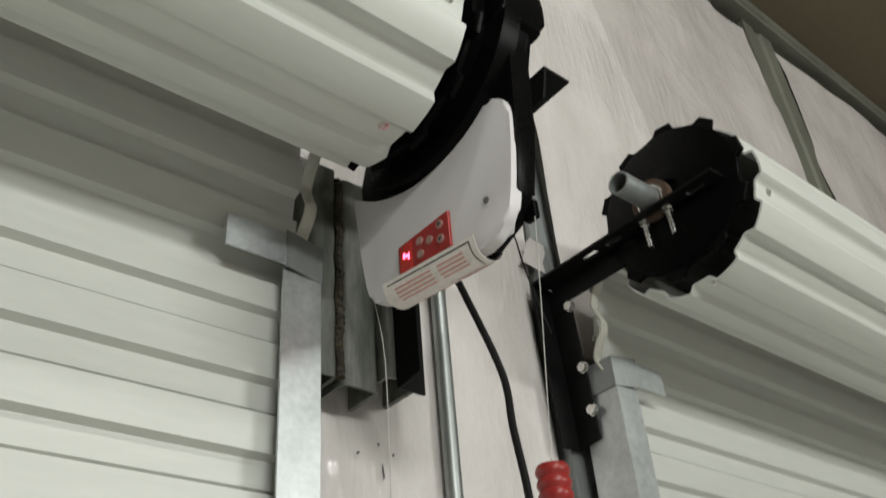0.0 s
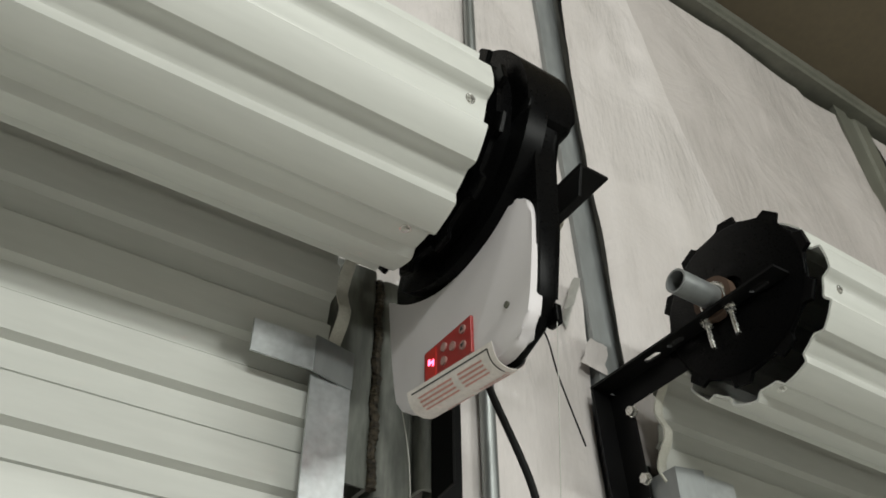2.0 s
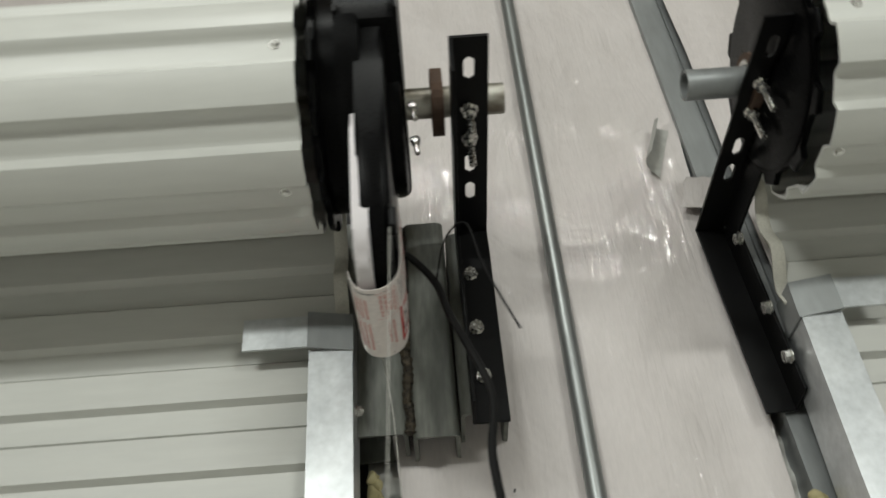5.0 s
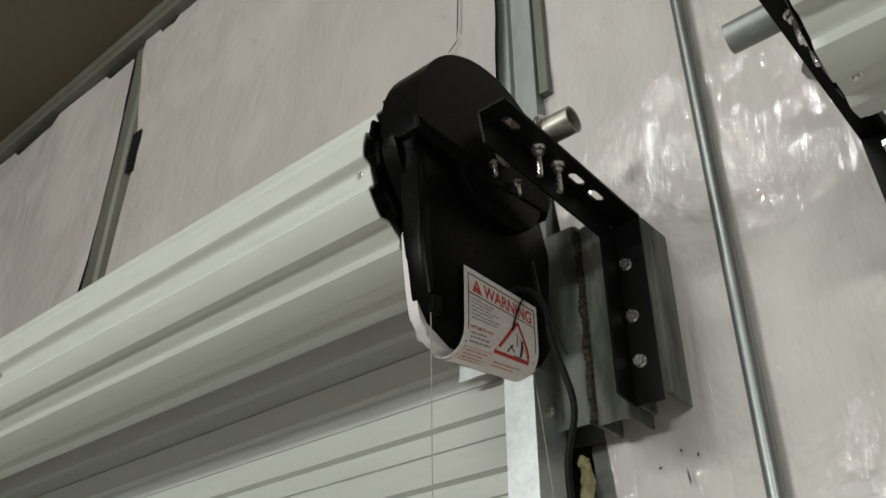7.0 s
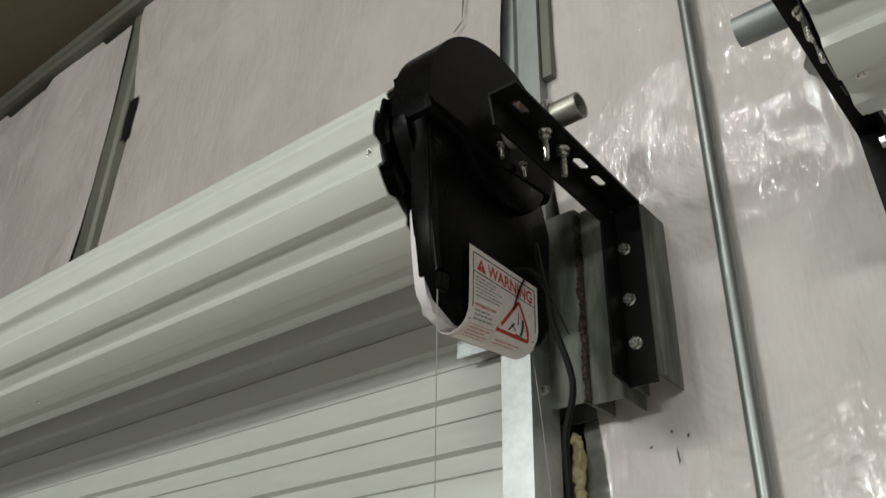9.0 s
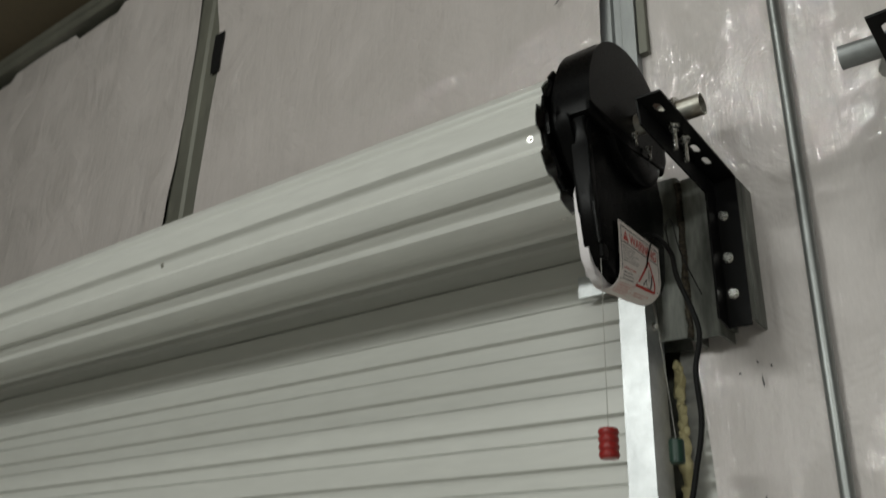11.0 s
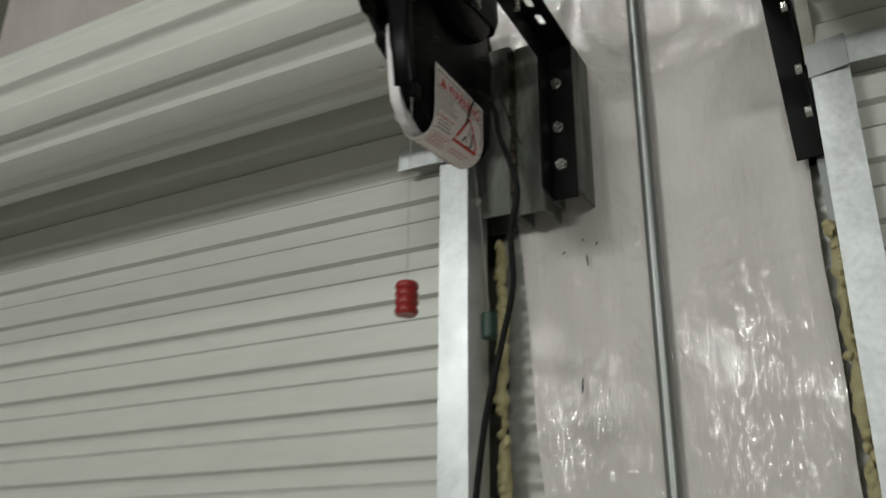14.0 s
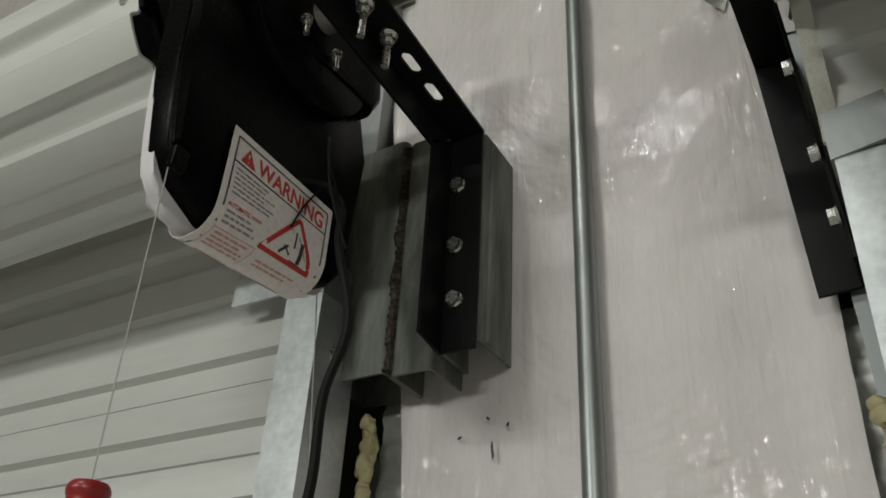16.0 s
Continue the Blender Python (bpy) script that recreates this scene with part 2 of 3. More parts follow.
# ---- setting ----
def foil(name, x0, x1, z0, z1, y, step, amp, seed, ragged=0.0, label="", calm=1.0, widen=0.0, lean=0.0, tilt=0.0, flare=0.0, torn=0.0):
    nx, nz = max(2, int((x1 - x0) / step)), max(2, int((z1 - z0) / step))
    lines = []
    for j in range(nz + 1):
        z = z0 + (z1 - z0) * j / nz
        left = ragged * noise.noise((seed, z * 2.2, 1.5)) + ragged * 0.4 * noise.noise((seed, z * 9, 7.5))
        right = ragged * noise.noise((seed + 9, z * 2.0, 4.5)) + ragged * 0.4 * noise.noise((seed, z * 8, 2.5))
        step_up = max(0.0, min(1.0, (z - 2.42) / 0.1))
        left -= widen * step_up
        left -= tilt * (z - z0) + flare * max(0.0, min(1.0, (z - 3.42) / 0.5))
        right -= lean * (z - z0)
        row = []
        for i in range(nx + 1):
            f = i / nx
            x = x0 + left + (x1 + right - x0 - left) * f
            c = calm * 1.0
            w = noise.noise((x * 7 * c + seed, 0, (z + 0.6 * x * (1 - c)) * 1.4)) + noise.noise(((x + 0.4 * z * (1 - c)) * 19 * c + seed, 3, z * 3.5)) * 0.5 * c + noise.noise((x * 11, seed, z * 13)) * 0.3 * c
            zz = z + (ragged * 0.5 * noise.noise((x * 3, seed, 0)) if j in (0, nz) else 0)
            if j == nz and noise.noise((x * 4.5, seed, 6.0)) > 0.05:
                zz -= torn
            row.append((x, y + amp * w, zz))
        lines.append(row)
    ob = part(name, sheet(lines), FOIL_DULL if calm < 1 and not lean else FOIL, None, label, True)
    return tagged(ob, label, "wall lining", kind="structure")


tagged(part("floor", box(-6, 6, -7, 0.25, -0.1, 0), CONCRETE), "unseen concrete shed floor, pale to bounce light", "floor", kind="structure")
roof = prism([(-7.2, 5.86), (0.3, 4.06), (0.3, 4.16), (-7.2, 5.96)], "x", -6, 6)
tagged(part("ceiling", roof, ROOF), "brown sloping roof lining over the shed", "ceiling", kind="structure")
# added walls out of view: they close the shed and bounce lamp light
for nm, b in (("wall_south", (-6, 6, -7.1, -7.0, 0, 6.1)), ("wall_west", (-6.1, -6, -7, 0.3, 0, 6.1)), ("wall_east", (6, 6.1, -7, 0.3, 0, 6.1))):
    tagged(part(nm, box(*b), WALL_BOUNCE), "unseen pale shed wall, added to bounce light", "wall", kind="structure")
tagged(part("wall_north", box(-6, 6, 0.06, 0.12, 0, 4.42), DARK_STEEL), "dark steel cladding behind the white wrap", "wall", kind="structure")

foil("wall_wrap", 0.052, 0.360, 0.0, 4.15, WALL_Y, 0.01, 0.0065, 3.1, 0.014, "crinkled white plastic wall wrap between two roller doors", 1.0, 0.02, tilt=0.07)
HIGH_Y = -0.095                  # the sheets over the doors bulge forward
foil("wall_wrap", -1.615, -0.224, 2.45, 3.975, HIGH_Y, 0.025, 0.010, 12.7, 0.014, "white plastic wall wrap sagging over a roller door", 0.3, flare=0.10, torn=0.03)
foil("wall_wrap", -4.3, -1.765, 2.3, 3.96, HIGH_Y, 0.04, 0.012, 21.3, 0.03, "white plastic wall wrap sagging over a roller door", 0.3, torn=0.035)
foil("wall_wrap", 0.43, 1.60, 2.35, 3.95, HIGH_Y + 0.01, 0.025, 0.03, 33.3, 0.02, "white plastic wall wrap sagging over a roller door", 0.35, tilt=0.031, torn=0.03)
foil("wall_wrap", 0.412, 0.93, 2.36, 3.94, HIGH_Y + 0.003, 0.025, 0.03, 33.3, 0.0, "glossy white plastic wall wrap lapped over a duller sheet", 0.35, 0.0, 0.215, tilt=0.031)
foil("wall_wrap", 1.76, 4.3, 2.3, 3.93, HIGH_Y, 0.04, 0.018, 41.9, 0.06, "white plastic wall wrap sagging over a roller door", 0.35)


def channel(name, x0, x1, y0, y1, z0, z1, mat, label):
    """An upright cold-rolled channel with a shallow groove down its face."""
    m = (x0 + x1) / 2
    w = x1 - x0
    pts = [(x0, y1), (x0, y0), (m - w * 0.14, y0), (m - w * 0.09, y0 + 0.008), (m + w * 0.09, y0 + 0.008), (m + w * 0.14, y0), (x1, y0), (x1, y1)]
    return tagged(part(name, prism(pts, "z", z0, z1, 0.0), mat, None, label), label, "column", kind="structure")


channel("column_1", -0.244, -0.159, -0.07, 0.05, 2.35, 4.3, GALV_DULL, "grey galvanised steel wall column")
tagged(part("column_lip", box(-0.158, -0.137, -0.062, 0.05, 2.84, 4.3, 0.002), DARK_STEEL), "dark steel lip beside a wall column", "column", kind="structure")
column = channel("column_2", 0.368, 0.486, -0.06, 0.05, 0.0, 4.3, GALV_DULL, "grey galvanised steel wall column")
column.matrix_world = Matrix.Translation((0.41, 0, 2.3)) @ pose(0, 0, 0, 0, -1.8, 0) @ Matrix.Translation((-0.41, 0, -2.3))
channel("column_3", -1.78, -1.585, -0.088, 0.05, 0.0, 4.2, DARK_STEEL, "dark steel column showing between wall wraps")
channel("column_4", 1.59, 1.765, -0.092, 0.05, 0.0, 4.2, DARK_STEEL, "dark steel column showing between wall wraps")
beam = prism([(-0.125, 3.97), (0.05, 3.97), (0.05, 4.075), (-0.118, 4.075), (-0.118, 4.04), (-0.11, 4.035), (-0.11, 3.99), (-0.125, 3.985)], "x", -6, 6)
tagged(part("eave_beam", beam, DARK_STEEL), "grey steel eave beam along the wall top", "beam", kind="structure")


# ---- roller doors ----
def rib_profile(phase):
    """How far a rib stands out (0 to 1) at a phase of its pitch."""
    p = phase % 1.0
    for a, b, u, v in ((0, 0.46, 1, 1), (0.46, 0.60, 1, 0), (0.60, 0.91, 0, 0), (0.91, 1.0, 0, 1)):
        if p <= b:
            f = (p - a) / (b - a)
            return u + (v - u) * f * f * (3 - 2 * f)
    return 1.0


RIB_PHASES = tuple(k / 28 for k in range(28))


def door_curtain(parent, x0, x1, cy=ROLL_Y, cz=ROLL_Z, inset=0.0):
    """The rolled and the hanging part of a ribbed steel curtain."""
    xs = [x0 + (x1 - x0) * i / 24 for i in range(25)]
    ring = []
    for k in range(10):
        for ph in RIB_PHASES:
            a = radians(-26 - 36 * (k + ph))
            r = 0.128 + 0.012 * rib_profile(ph) - 0.008 * max(0.0, math.sin(a))
            ring.append((-r * math.cos(a), r * math.sin(a)))
    ring.append(ring[0])
    near = x1 if x1 < 0 else x0
    bm = sheet([[(x, cy + y, cz + z * (1 + 0.045 * min(1.2, abs(x - near)) * (z > 0))) for x in xs] for y, z in ring])
    bmesh.ops.remove_doubles(bm, verts=bm.verts, dist=0.0001)
    part("curtain_roll", thicken(bm, 0.003), CREAM, parent, "rolled-up ribbed cream steel curtain", True)
    line, pitch = [], 0.0865
    top = 2.534
    for k in range(30):
        for ph in (0, 0.02, 0.25, 0.48, 0.5, 0.505, 0.545, 0.55, 0.57, 0.75, 0.90, 0.92, 0.945, 0.96, 0.995):
            z = top - pitch * (k + ph)
            if z < 0.02 or z > 2.53:
                continue
            s = max(0.0, min(1.0, (z - 2.3) / 0.2))
            out = 1.0 if ph <= 0.5 else 0.0 if 0.55 <= ph <= 0.95 else (0.55 - ph) / 0.05 if ph < 0.55 else (ph - 0.95) / 0.05
            if ph in (0.92, 0.945):
                out = -0.38
            line.append((-0.116 - 0.030 * s - 0.012 * out, z))
    bm = sheet([[(max(x, x0 + inset), y, z) for x in xs] for y, z in line])
    part("curtain", thicken(bm, 0.002), CREAM, parent, "hanging ribbed cream steel curtain", True)
    return line


def edge_tape(parent, x, line, z0, z1):
    rows = []
    for k in range(61):
        z = z0 + (z1 - z0) * k / 60
        s = max(0.0, min(1.0, (z - 2.3) / 0.2))
        y = -0.138 - 0.030 * s + 0.009 * math.sin((z - 2.395) * 2 * math.pi / 0.09) + 0.002 * noise.noise((x, 3.0, z * 60))
        rows.append([(x - 0.009, y + 0.002, z), (x, y, z), (x + 0.008, y + 0.003, z)])
    part("edge_tape", thicken(sheet(rows), 0.003), FELT, parent, "wavy woven cream edge tape", True)


def screw(parent, x, a, r, name="screw", cy=ROLL_Y, cz=ROLL_Z):
    """A pan-head screw in a groove of the rolled curtain, at an angle round the axle."""
    d = Vector((0, -math.cos(radians(a)), math.sin(radians(a))))
    c = Vector((x, cy, cz)) + d * r
    bm = rod(c, c + d * 0.0035, 0.005, 14, r2=0.003)
    rod(c - d * 0.001, c + d * 0.001, 0.0062, 14, bm)
    part(name, bm, ZINC, parent, "small zinc screw", True)


def guide(parent, x0, x1, mat=GALV):
    """A folded guide track: a front flange, an outer side and a back flange."""
    pts = [(x0, -0.157), (x1, -0.157), (x1, -0.085), (x0, -0.085), (x0, -0.088), (x1 - 0.003, -0.088), (x1 - 0.003, -0.154), (x0, -0.154)]
    if x0 > 0:
        m = x0 + x1
        pts = [(m - p[0], p[1]) for p in pts]
    return part("guide_track", prism(pts, "z", 0.0, 2.272), mat, parent, "bright galvanised guide track")


def drum_wheel(parent, x0, x1, r, teeth, cy, cz, hub=0.03):
    """A notched black drum wheel with a dished face."""
    pts = []
    for k in range(teeth):
        for f, q in ((0.02, 0), (0.08, 1), (0.40, 1), (0.46, 0), (0.75, 0)):
            a = 360 * (k + f) / teeth
            rr = r if q else r - 0.014
            pts.append((cy - rr * math.cos(radians(a)), cz + rr * math.sin(radians(a))))
    bm = prism(pts, "x", x0, x1, 0.0015, segments=1)
    part("drum_wheel", bm, BLACK_PLASTIC, parent, "notched black plastic drum wheel")
    bm = bmesh.new()
    prof = ((r - 0.016, x0 - 0.001), (r - 0.02, x0 - 0.003), (0.062, x0 - 0.002), (0.045, x0 - 0.008), (hub, x0 - 0.009))
    rings = [[bm.verts.new((x, cy - rr * math.cos(t), cz + rr * math.sin(t))) for t in (2 * math.pi * i / 48 for i in range(48))] for rr, x in prof]
    for p, q in zip(rings, rings[1:]):
        for i in range(48):
            bm.faces.new((p[i], p[(i + 1) % 48], q[(i + 1) % 48], q[i]))
    part("wheel_face", bm, BLACK_PLASTIC, parent, "", True)


def tab(parent, flip, xa, xb, xc):
    """The folded stop tab at the top of a guide track: a thin tongue and a bent flap."""
    z0, z1 = 2.273, 2.315
    part("stop_tab", box(min(xa, xb), max(xa, xb), -0.1635, -0.161, z0, z1), GALV, parent, "bent galvanised stop tab")
    bm = sheet([[(xb - flip * 0.004, -0.165, z0 - 0.002), (xb - flip * 0.004, -0.1655, z1 + 0.005)], [(xc, -0.158, z0 - 0.006), (xc, -0.159, z1 + 0.001)], [(xc, -0.11, z0 - 0.006), (xc, -0.11, z1 + 0.001)]])
    part("stop_flap", thicken(bm, 0.0025), GALV_DULL, parent, "dull folded flap")


door_l = empty("roller_door", "cream ribbed steel roller door, rolled partly round its drum", "roller door", "roller doors")
line_l = door_curtain(door_l, -3.0, -0.165)
edge_tape(door_l, -0.156, line_l, 2.3, 2.49)
guide(door_l, -0.193, -0.142)
hex_bolt_later = (-0.142, -0.125, 2.205)
tab(door_l, 1, -0.270, -0.190, -0.141)
drum_wheel(door_l, -0.153, -0.146, 0.143, 12, -0.342, 2.478)
for x, a in ((-0.185, -14), (-1.172, -14), (-2.16, -14), (-0.19, -86), (-1.18, -86)):
    screw(door_l, x, a, 0.1275)

door_r = empty("roller_door", "cream ribbed steel roller door beside a black notched drum wheel", "roller door", "roller doors")
line_r = door_curtain(door_r, 0.374, 3.3, -0.346, 2.473, 0.024)
edge_tape(door_r, 0.39, line_r, 2.3, 2.5)
guide(door_r, 0.387, 0.436)
tab(door_r, -1, 0.500, 0.432, 0.384)
drum_wheel(door_r, 0.366, 0.373, 0.136, 10, -0.337, 2.498)
for x, a in ((0.405, -14), (1.40, -14), (0.392, -86), (1.40, -86)):
    screw(door_r, x, a, 0.1275, "screw", -0.346, 2.473)


# ---- axle brackets ----
def slotted_plate(x0, x1, y0, y1, z0, z1, slots):
    """A flat plate with rounded slots cut through it. Slots run along y: centre, half length, half width."""
    bm = bmesh.new()
    xm = (x0 + x1) / 2
    ys = sorted({y0, y1, *(c - h for c, h, w in slots), *(c + h for c, h, w in slots)})
    for a, b in zip(ys, ys[1:]):
        slot = next(((c, h, w) for c, h, w in slots if abs((a + b) / 2 - c) < h), None)
        if not slot:
            box(x0, x1, a, b, z0, z1, 0, bm)
        else:
            c, h, w = slot
            for s in (-1, 1):
                inner = []
                for i in range(9):
                    t = math.pi * i / 8
                    yy = c - h + (2 * h) * i / 8
                    d = abs(yy - c) - (h - w)
                    inner.append((xm + s * (math.sqrt(max(0, w * w - d * d)) if d > 0 else w), yy))
                edge = x1 if s > 0 else x0
                prism([(edge, a), *inner, (edge, b)], "z", z0, z1, 0, bm)
    bmesh.ops.remove_doubles(bm, verts=bm.verts, dist=0.0002)
    return bm


def hex_bolt(parent, c, d, r, head, shaft=0.0, name="bolt"):
    """A hexagon head on a washer, with a shaft beyond it where it shows."""
    c, d = Vector(c), Vector(d).normalized()
    bm = rod(c, c + d * 0.0018, r * 1.12, 20)
    rod(c + d * 0.002, c + d * (0.002 + head), r, 6, bm)
    if shaft:
        rod(c + d * head, c + d * (head + shaft), r * 0.56, 14, bm)
    part(name, bm, ZINC, parent, "zinc-plated bolt", False)


def bracket(thing, x0, x1, back, flange_left, tip, z_low, z_top, slots, rise):
    """A bent angle-iron bracket: an upright leg on the wall and a slotted arm reaching out under the axle."""
    t = 0.004
    fx = (x0, x0 + t) if flange_left else (x1 - t, x1)
    part("leg", box(x0, x1, back, back + t, z_low, z_top, 0.0008), BLACK_STEEL, thing)
    part("leg_flange", prism([(back - 0.042, z_low + 0.006), (back, z_low), (back, z_top - 0.001), (back - 0.042, z_top - 0.03)], "x", *fx, 0.0006), BLACK_STEEL, thing)
    plate = slotted_plate(x0, x1, tip, back + t, z_top, z_top + t, slots)
    lug = prism([(tip + 0.012, z_top - 0.001), (tip, z_top - 0.001), (tip + 0.01, z_top - 0.04), (back - 0.042, z_top - 0.04), (back - 0.004, z_top - 0.001)], "x", *fx, 0.0006)
    for bm in (plate, lug):
        for v in bm.verts:
            v.co.z += rise * max(0.0, back - v.co.y) / (back - tip)
    part("arm", plate, BLACK_STEEL, thing, "slotted black arm")
    part("arm_flange", lug, BLACK_STEEL, thing)
    xm = (x0 + x1) / 2
    for s in (-1, 1):
        y = AXLE_Y + s * 0.022
        z = z_top + rise * (back - y) / (back - tip)
        bm = rod((xm, y, z - 0.046), (xm, y, AXLE_Z), 0.0042, 14)
        rod((xm, y, z - 0.011), (xm, y, z - 0.003), 0.008, 6, bm)
        rod((xm, y, z - 0.003), (xm, y, z), 0.010, 18, bm)
        part("u_bolt_leg", bm, ZINC, thing, "threaded zinc U-bolt leg", False)
    bow = tube([(xm, AXLE_Y + 0.022 * math.cos(a), AXLE_Z + 0.022 * math.sin(a)) for a in (math.pi * i / 8 for i in range(9))], 0.0045, 10, 2)
    part("u_bolt_bow", bow, ZINC, thing, "", True)


SLOTS = [(y, 0.0165, 0.006) for y in (-0.203, -0.251, -0.396)]
hex_bolt(door_l, hex_bolt_later, (1, 0, 0), 0.007, 0.005, 0.004, "guide_bolt")
left_bracket = empty("axle_bracket", "black steel slotted angle bracket bolted to grey packing blocks", "bracket", "axle brackets")
bracket(left_bracket, -0.009, 0.034, -0.126, True, -0.438, 2.178, 2.456, SLOTS, 0.013)
for x, z in ((0.006, 2.385), (0.0065, 2.304), (0.009, 2.237)):
    hex_bolt(left_bracket, (x, -0.126, z), (0, -1, 0), 0.0082, 0.006)
right_bracket = empty("axle_bracket", "black steel slotted angle bracket bolted to a steel column", "bracket", "axle brackets")
bracket(right_bracket, 0.330, 0.370, -0.07, False, -0.434, 2.190, 2.474, [(y, 0.0165, 0.006) for y in (-0.186, -0.234, -0.392)], 0.0)
for z in (2.421, 2.311, 2.240):
    hex_bolt(right_bracket, (0.366, -0.112, z), (-1, 0, 0), 0.0082, 0.007)
right_bracket.matrix_world = Matrix.Translation((0.345, 0, 2.474)) @ pose(0, 0, 0, 0, -3.2, 0) @ Matrix.Translation((-0.345, 0, -2.474))


def axle(x0, x1, mat, label):
    thing = empty("axle_pipe", label, "axle", "door axles")
    part("pipe", pipe((x0, AXLE_Y, AXLE_Z), (x1, AXLE_Y, AXLE_Z), 0.0185, 0.003), mat, thing, "", True)
    return thing


ax_l = axle(-3.0, 0.056, PIPE_STAIN, "stained galvanised axle pipe of a roller door")
part("hub", rod((-0.03, AXLE_Y, AXLE_Z), (-0.016, AXLE_Y, AXLE_Z), 0.04, 28), RUST, ax_l, "rusty brown hub flange", False)
ax_r = axle(0.272, 3.3, GALV_DULL, "grey galvanised axle pipe poking through a drum wheel")
part("hub", rod((0.345, AXLE_Y, AXLE_Z), (0.358, AXLE_Y, AXLE_Z), 0.034, 28), RUST, ax_r, "rusty brown hub flange", False)


# ---- packing blocks under the left bracket ----
def box_section(x0, x1, y0, y1, z0, z1, r, seed, label):
    """A length of hollow steel box section with rounded corners and an open lower end."""
    bm = bmesh.new()

    def outline(inset):
        pts = []
        rr = max(r - inset, 0.002)
        for cx, cy, a0 in ((x1 - r, y0 + r, -90), (x1 - r, y1 - r, 0), (x0 + r, y1 - r, 90), (x0 + r, y0 + r, 180)):
            for i in range(5):
                a = radians(a0 + 90 * i / 4)
                pts.append((cx + rr * math.cos(a), cy + rr * math.sin(a)))
        return pts
    rows = []
    for j in range(13):
        z = z0 + (z1 - z0) * j / 12
        rows.append([bm.verts.new((x, y + 0.0008 * noise.noise((x * 60 + seed, y * 60, z * 14)), z + (0.003 * noise.noise((x * 30, seed, j)) if j in (0, 12) else 0))) for x, y in outline(0)])
    rows.insert(0, [bm.verts.new((x, y, z0 + 0.001)) for x, y in outline(0.005)])
    rows.insert(0, [bm.verts.new((x, y, z1 - 0.01)) for x, y in outline(0.005)])
    n = len(rows[0])
    for p, q in zip(rows, rows[1:]):
        for i in range(n):
            bm.faces.new((p[i], p[(i + 1) % n], q[(i + 1) % n], q[i]))
    bm.faces.new(rows[0])
    bm.faces.new(rows[-1])
    return tagged(part("steel_box_section", bm, BLOCK, None, label, True), label, "steel section", "packing sections")


box_section(-0.165, -0.0845, -0.106, -0.03, 2.181, 2.50, 0.008, 1.3, "weathered grey steel box section beside a door guide")
box_section(-0.0785, -0.024, -0.108, -0.03, 2.174, 2.49, 0.009, 4.7, "weathered grey steel box section behind a black bracket")
box_section(-0.022, 0.034, -0.1215, -0.036, 2.192, 2.458, 0.010, 8.2, "weathered grey steel box section with rounded corners")
lip = prism([(0.0335, -0.104), (0.0365, -0.102), (0.0365, -0.094), (0.0335, -0.092)], "z", 2.194, 2.455)
outer = bpy.data.objects["steel_box_section.002"]
part("rolled_ridge", lip, BLOCK, outer, "raised ridge along the side")
seam = tube([(-0.0815 + 0.002 * math.sin(i * 2.1), -0.104, 2.182 + 0.305 * i / 14) for i in range(15)], 0.004, 8, 8, lambda f: 0.0062 + 0.004 * noise.noise((f * 75, 1.2, 0)))
tagged(part("weld_bead", seam, SEAM, None, "", True), "lumpy rusty weld bead between grey steel sections", "weld bead")


# ---- door opener ----
OY, OZ = -0.335, 2.492           # centre of the opener's head
opener = empty("door_opener", "black and white automatic roller door opener with a red keypad", "door opener")
body = arc(OY, OZ, 0.150, 118, -25, 24) + [(-0.469, 2.40), (-0.463, 2.32), (-0.449, 2.237), (-0.430, 2.212), (-0.390, 2.195), (-0.262, 2.208), (-0.225, 2.222), (-0.203, 2.25), (-0.19, 2.40)]
part("housing", prism(body, "x", -0.1065, -0.078, 0.006, segments=3), BLACK_PLASTIC, opener, "black moulded housing", True)
head = arc(-0.339, 2.486, 0.151, 155, -14, 34) + [(-0.478, 2.446), (-0.35, 2.440), (-0.21, 2.450), (-0.195, 2.48)]
part("head_cap", prism(head, "x", -0.125, -0.060, 0.019, segments=5), BLACK_PLASTIC, opener, "rounded black head cap", True)
rim = arc(OY, OZ, 0.160, -14, -130, 40) + [(-0.25, 2.45), (-0.42, 2.47)]
part("drum_shroud", prism(rim, "x", -0.124, -0.100, 0.004), BLACK_PLASTIC, opener, "", True)
part("front_rib", prism([(-0.470, 2.45), (-0.462, 2.45), (-0.440, 2.246), (-0.447, 2.238), (-0.461, 2.315)], "x", -0.081, -0.0765, 0.001), BLACK_PLASTIC, opener, "", True)
part("cord_guide", box(-0.080, -0.072, -0.446, -0.430, 2.214, 2.236, 0.002), BLACK_PLASTIC, opener)
cover = smooth_line([(-0.180, 2.392, 0), (-0.228, 2.357, 0), (-0.285, 2.335, 0), (-0.340, 2.331, 0), (-0.380, 2.340, 0), (-0.420, 2.358, 0), (-0.437, 2.360, 0), (-0.452, 2.350, 0), (-0.460, 2.325, 0), (-0.453, 2.265, 0), (-0.442, 2.216, 0), (-0.427, 2.199, 0), (-0.400, 2.190, 0), (-0.27, 2.205, 0), (-0.229, 2.214, 0), (-0.210, 2.232, 0), (-0.197, 2.29, 0)], 4)
part("front_cover", prism([(p.x, p.y) for p in cover], "x", -0.1115, -0.0965, 0.0065, segments=4), WHITE_PLASTIC, opener, "white plastic front cover", True)
part("cover_screw", rod((-0.1135, -0.413, 2.240), (-0.109, -0.413, 2.240), 0.0036, 14), DARK_STEEL, opener, "dark recessed screw")
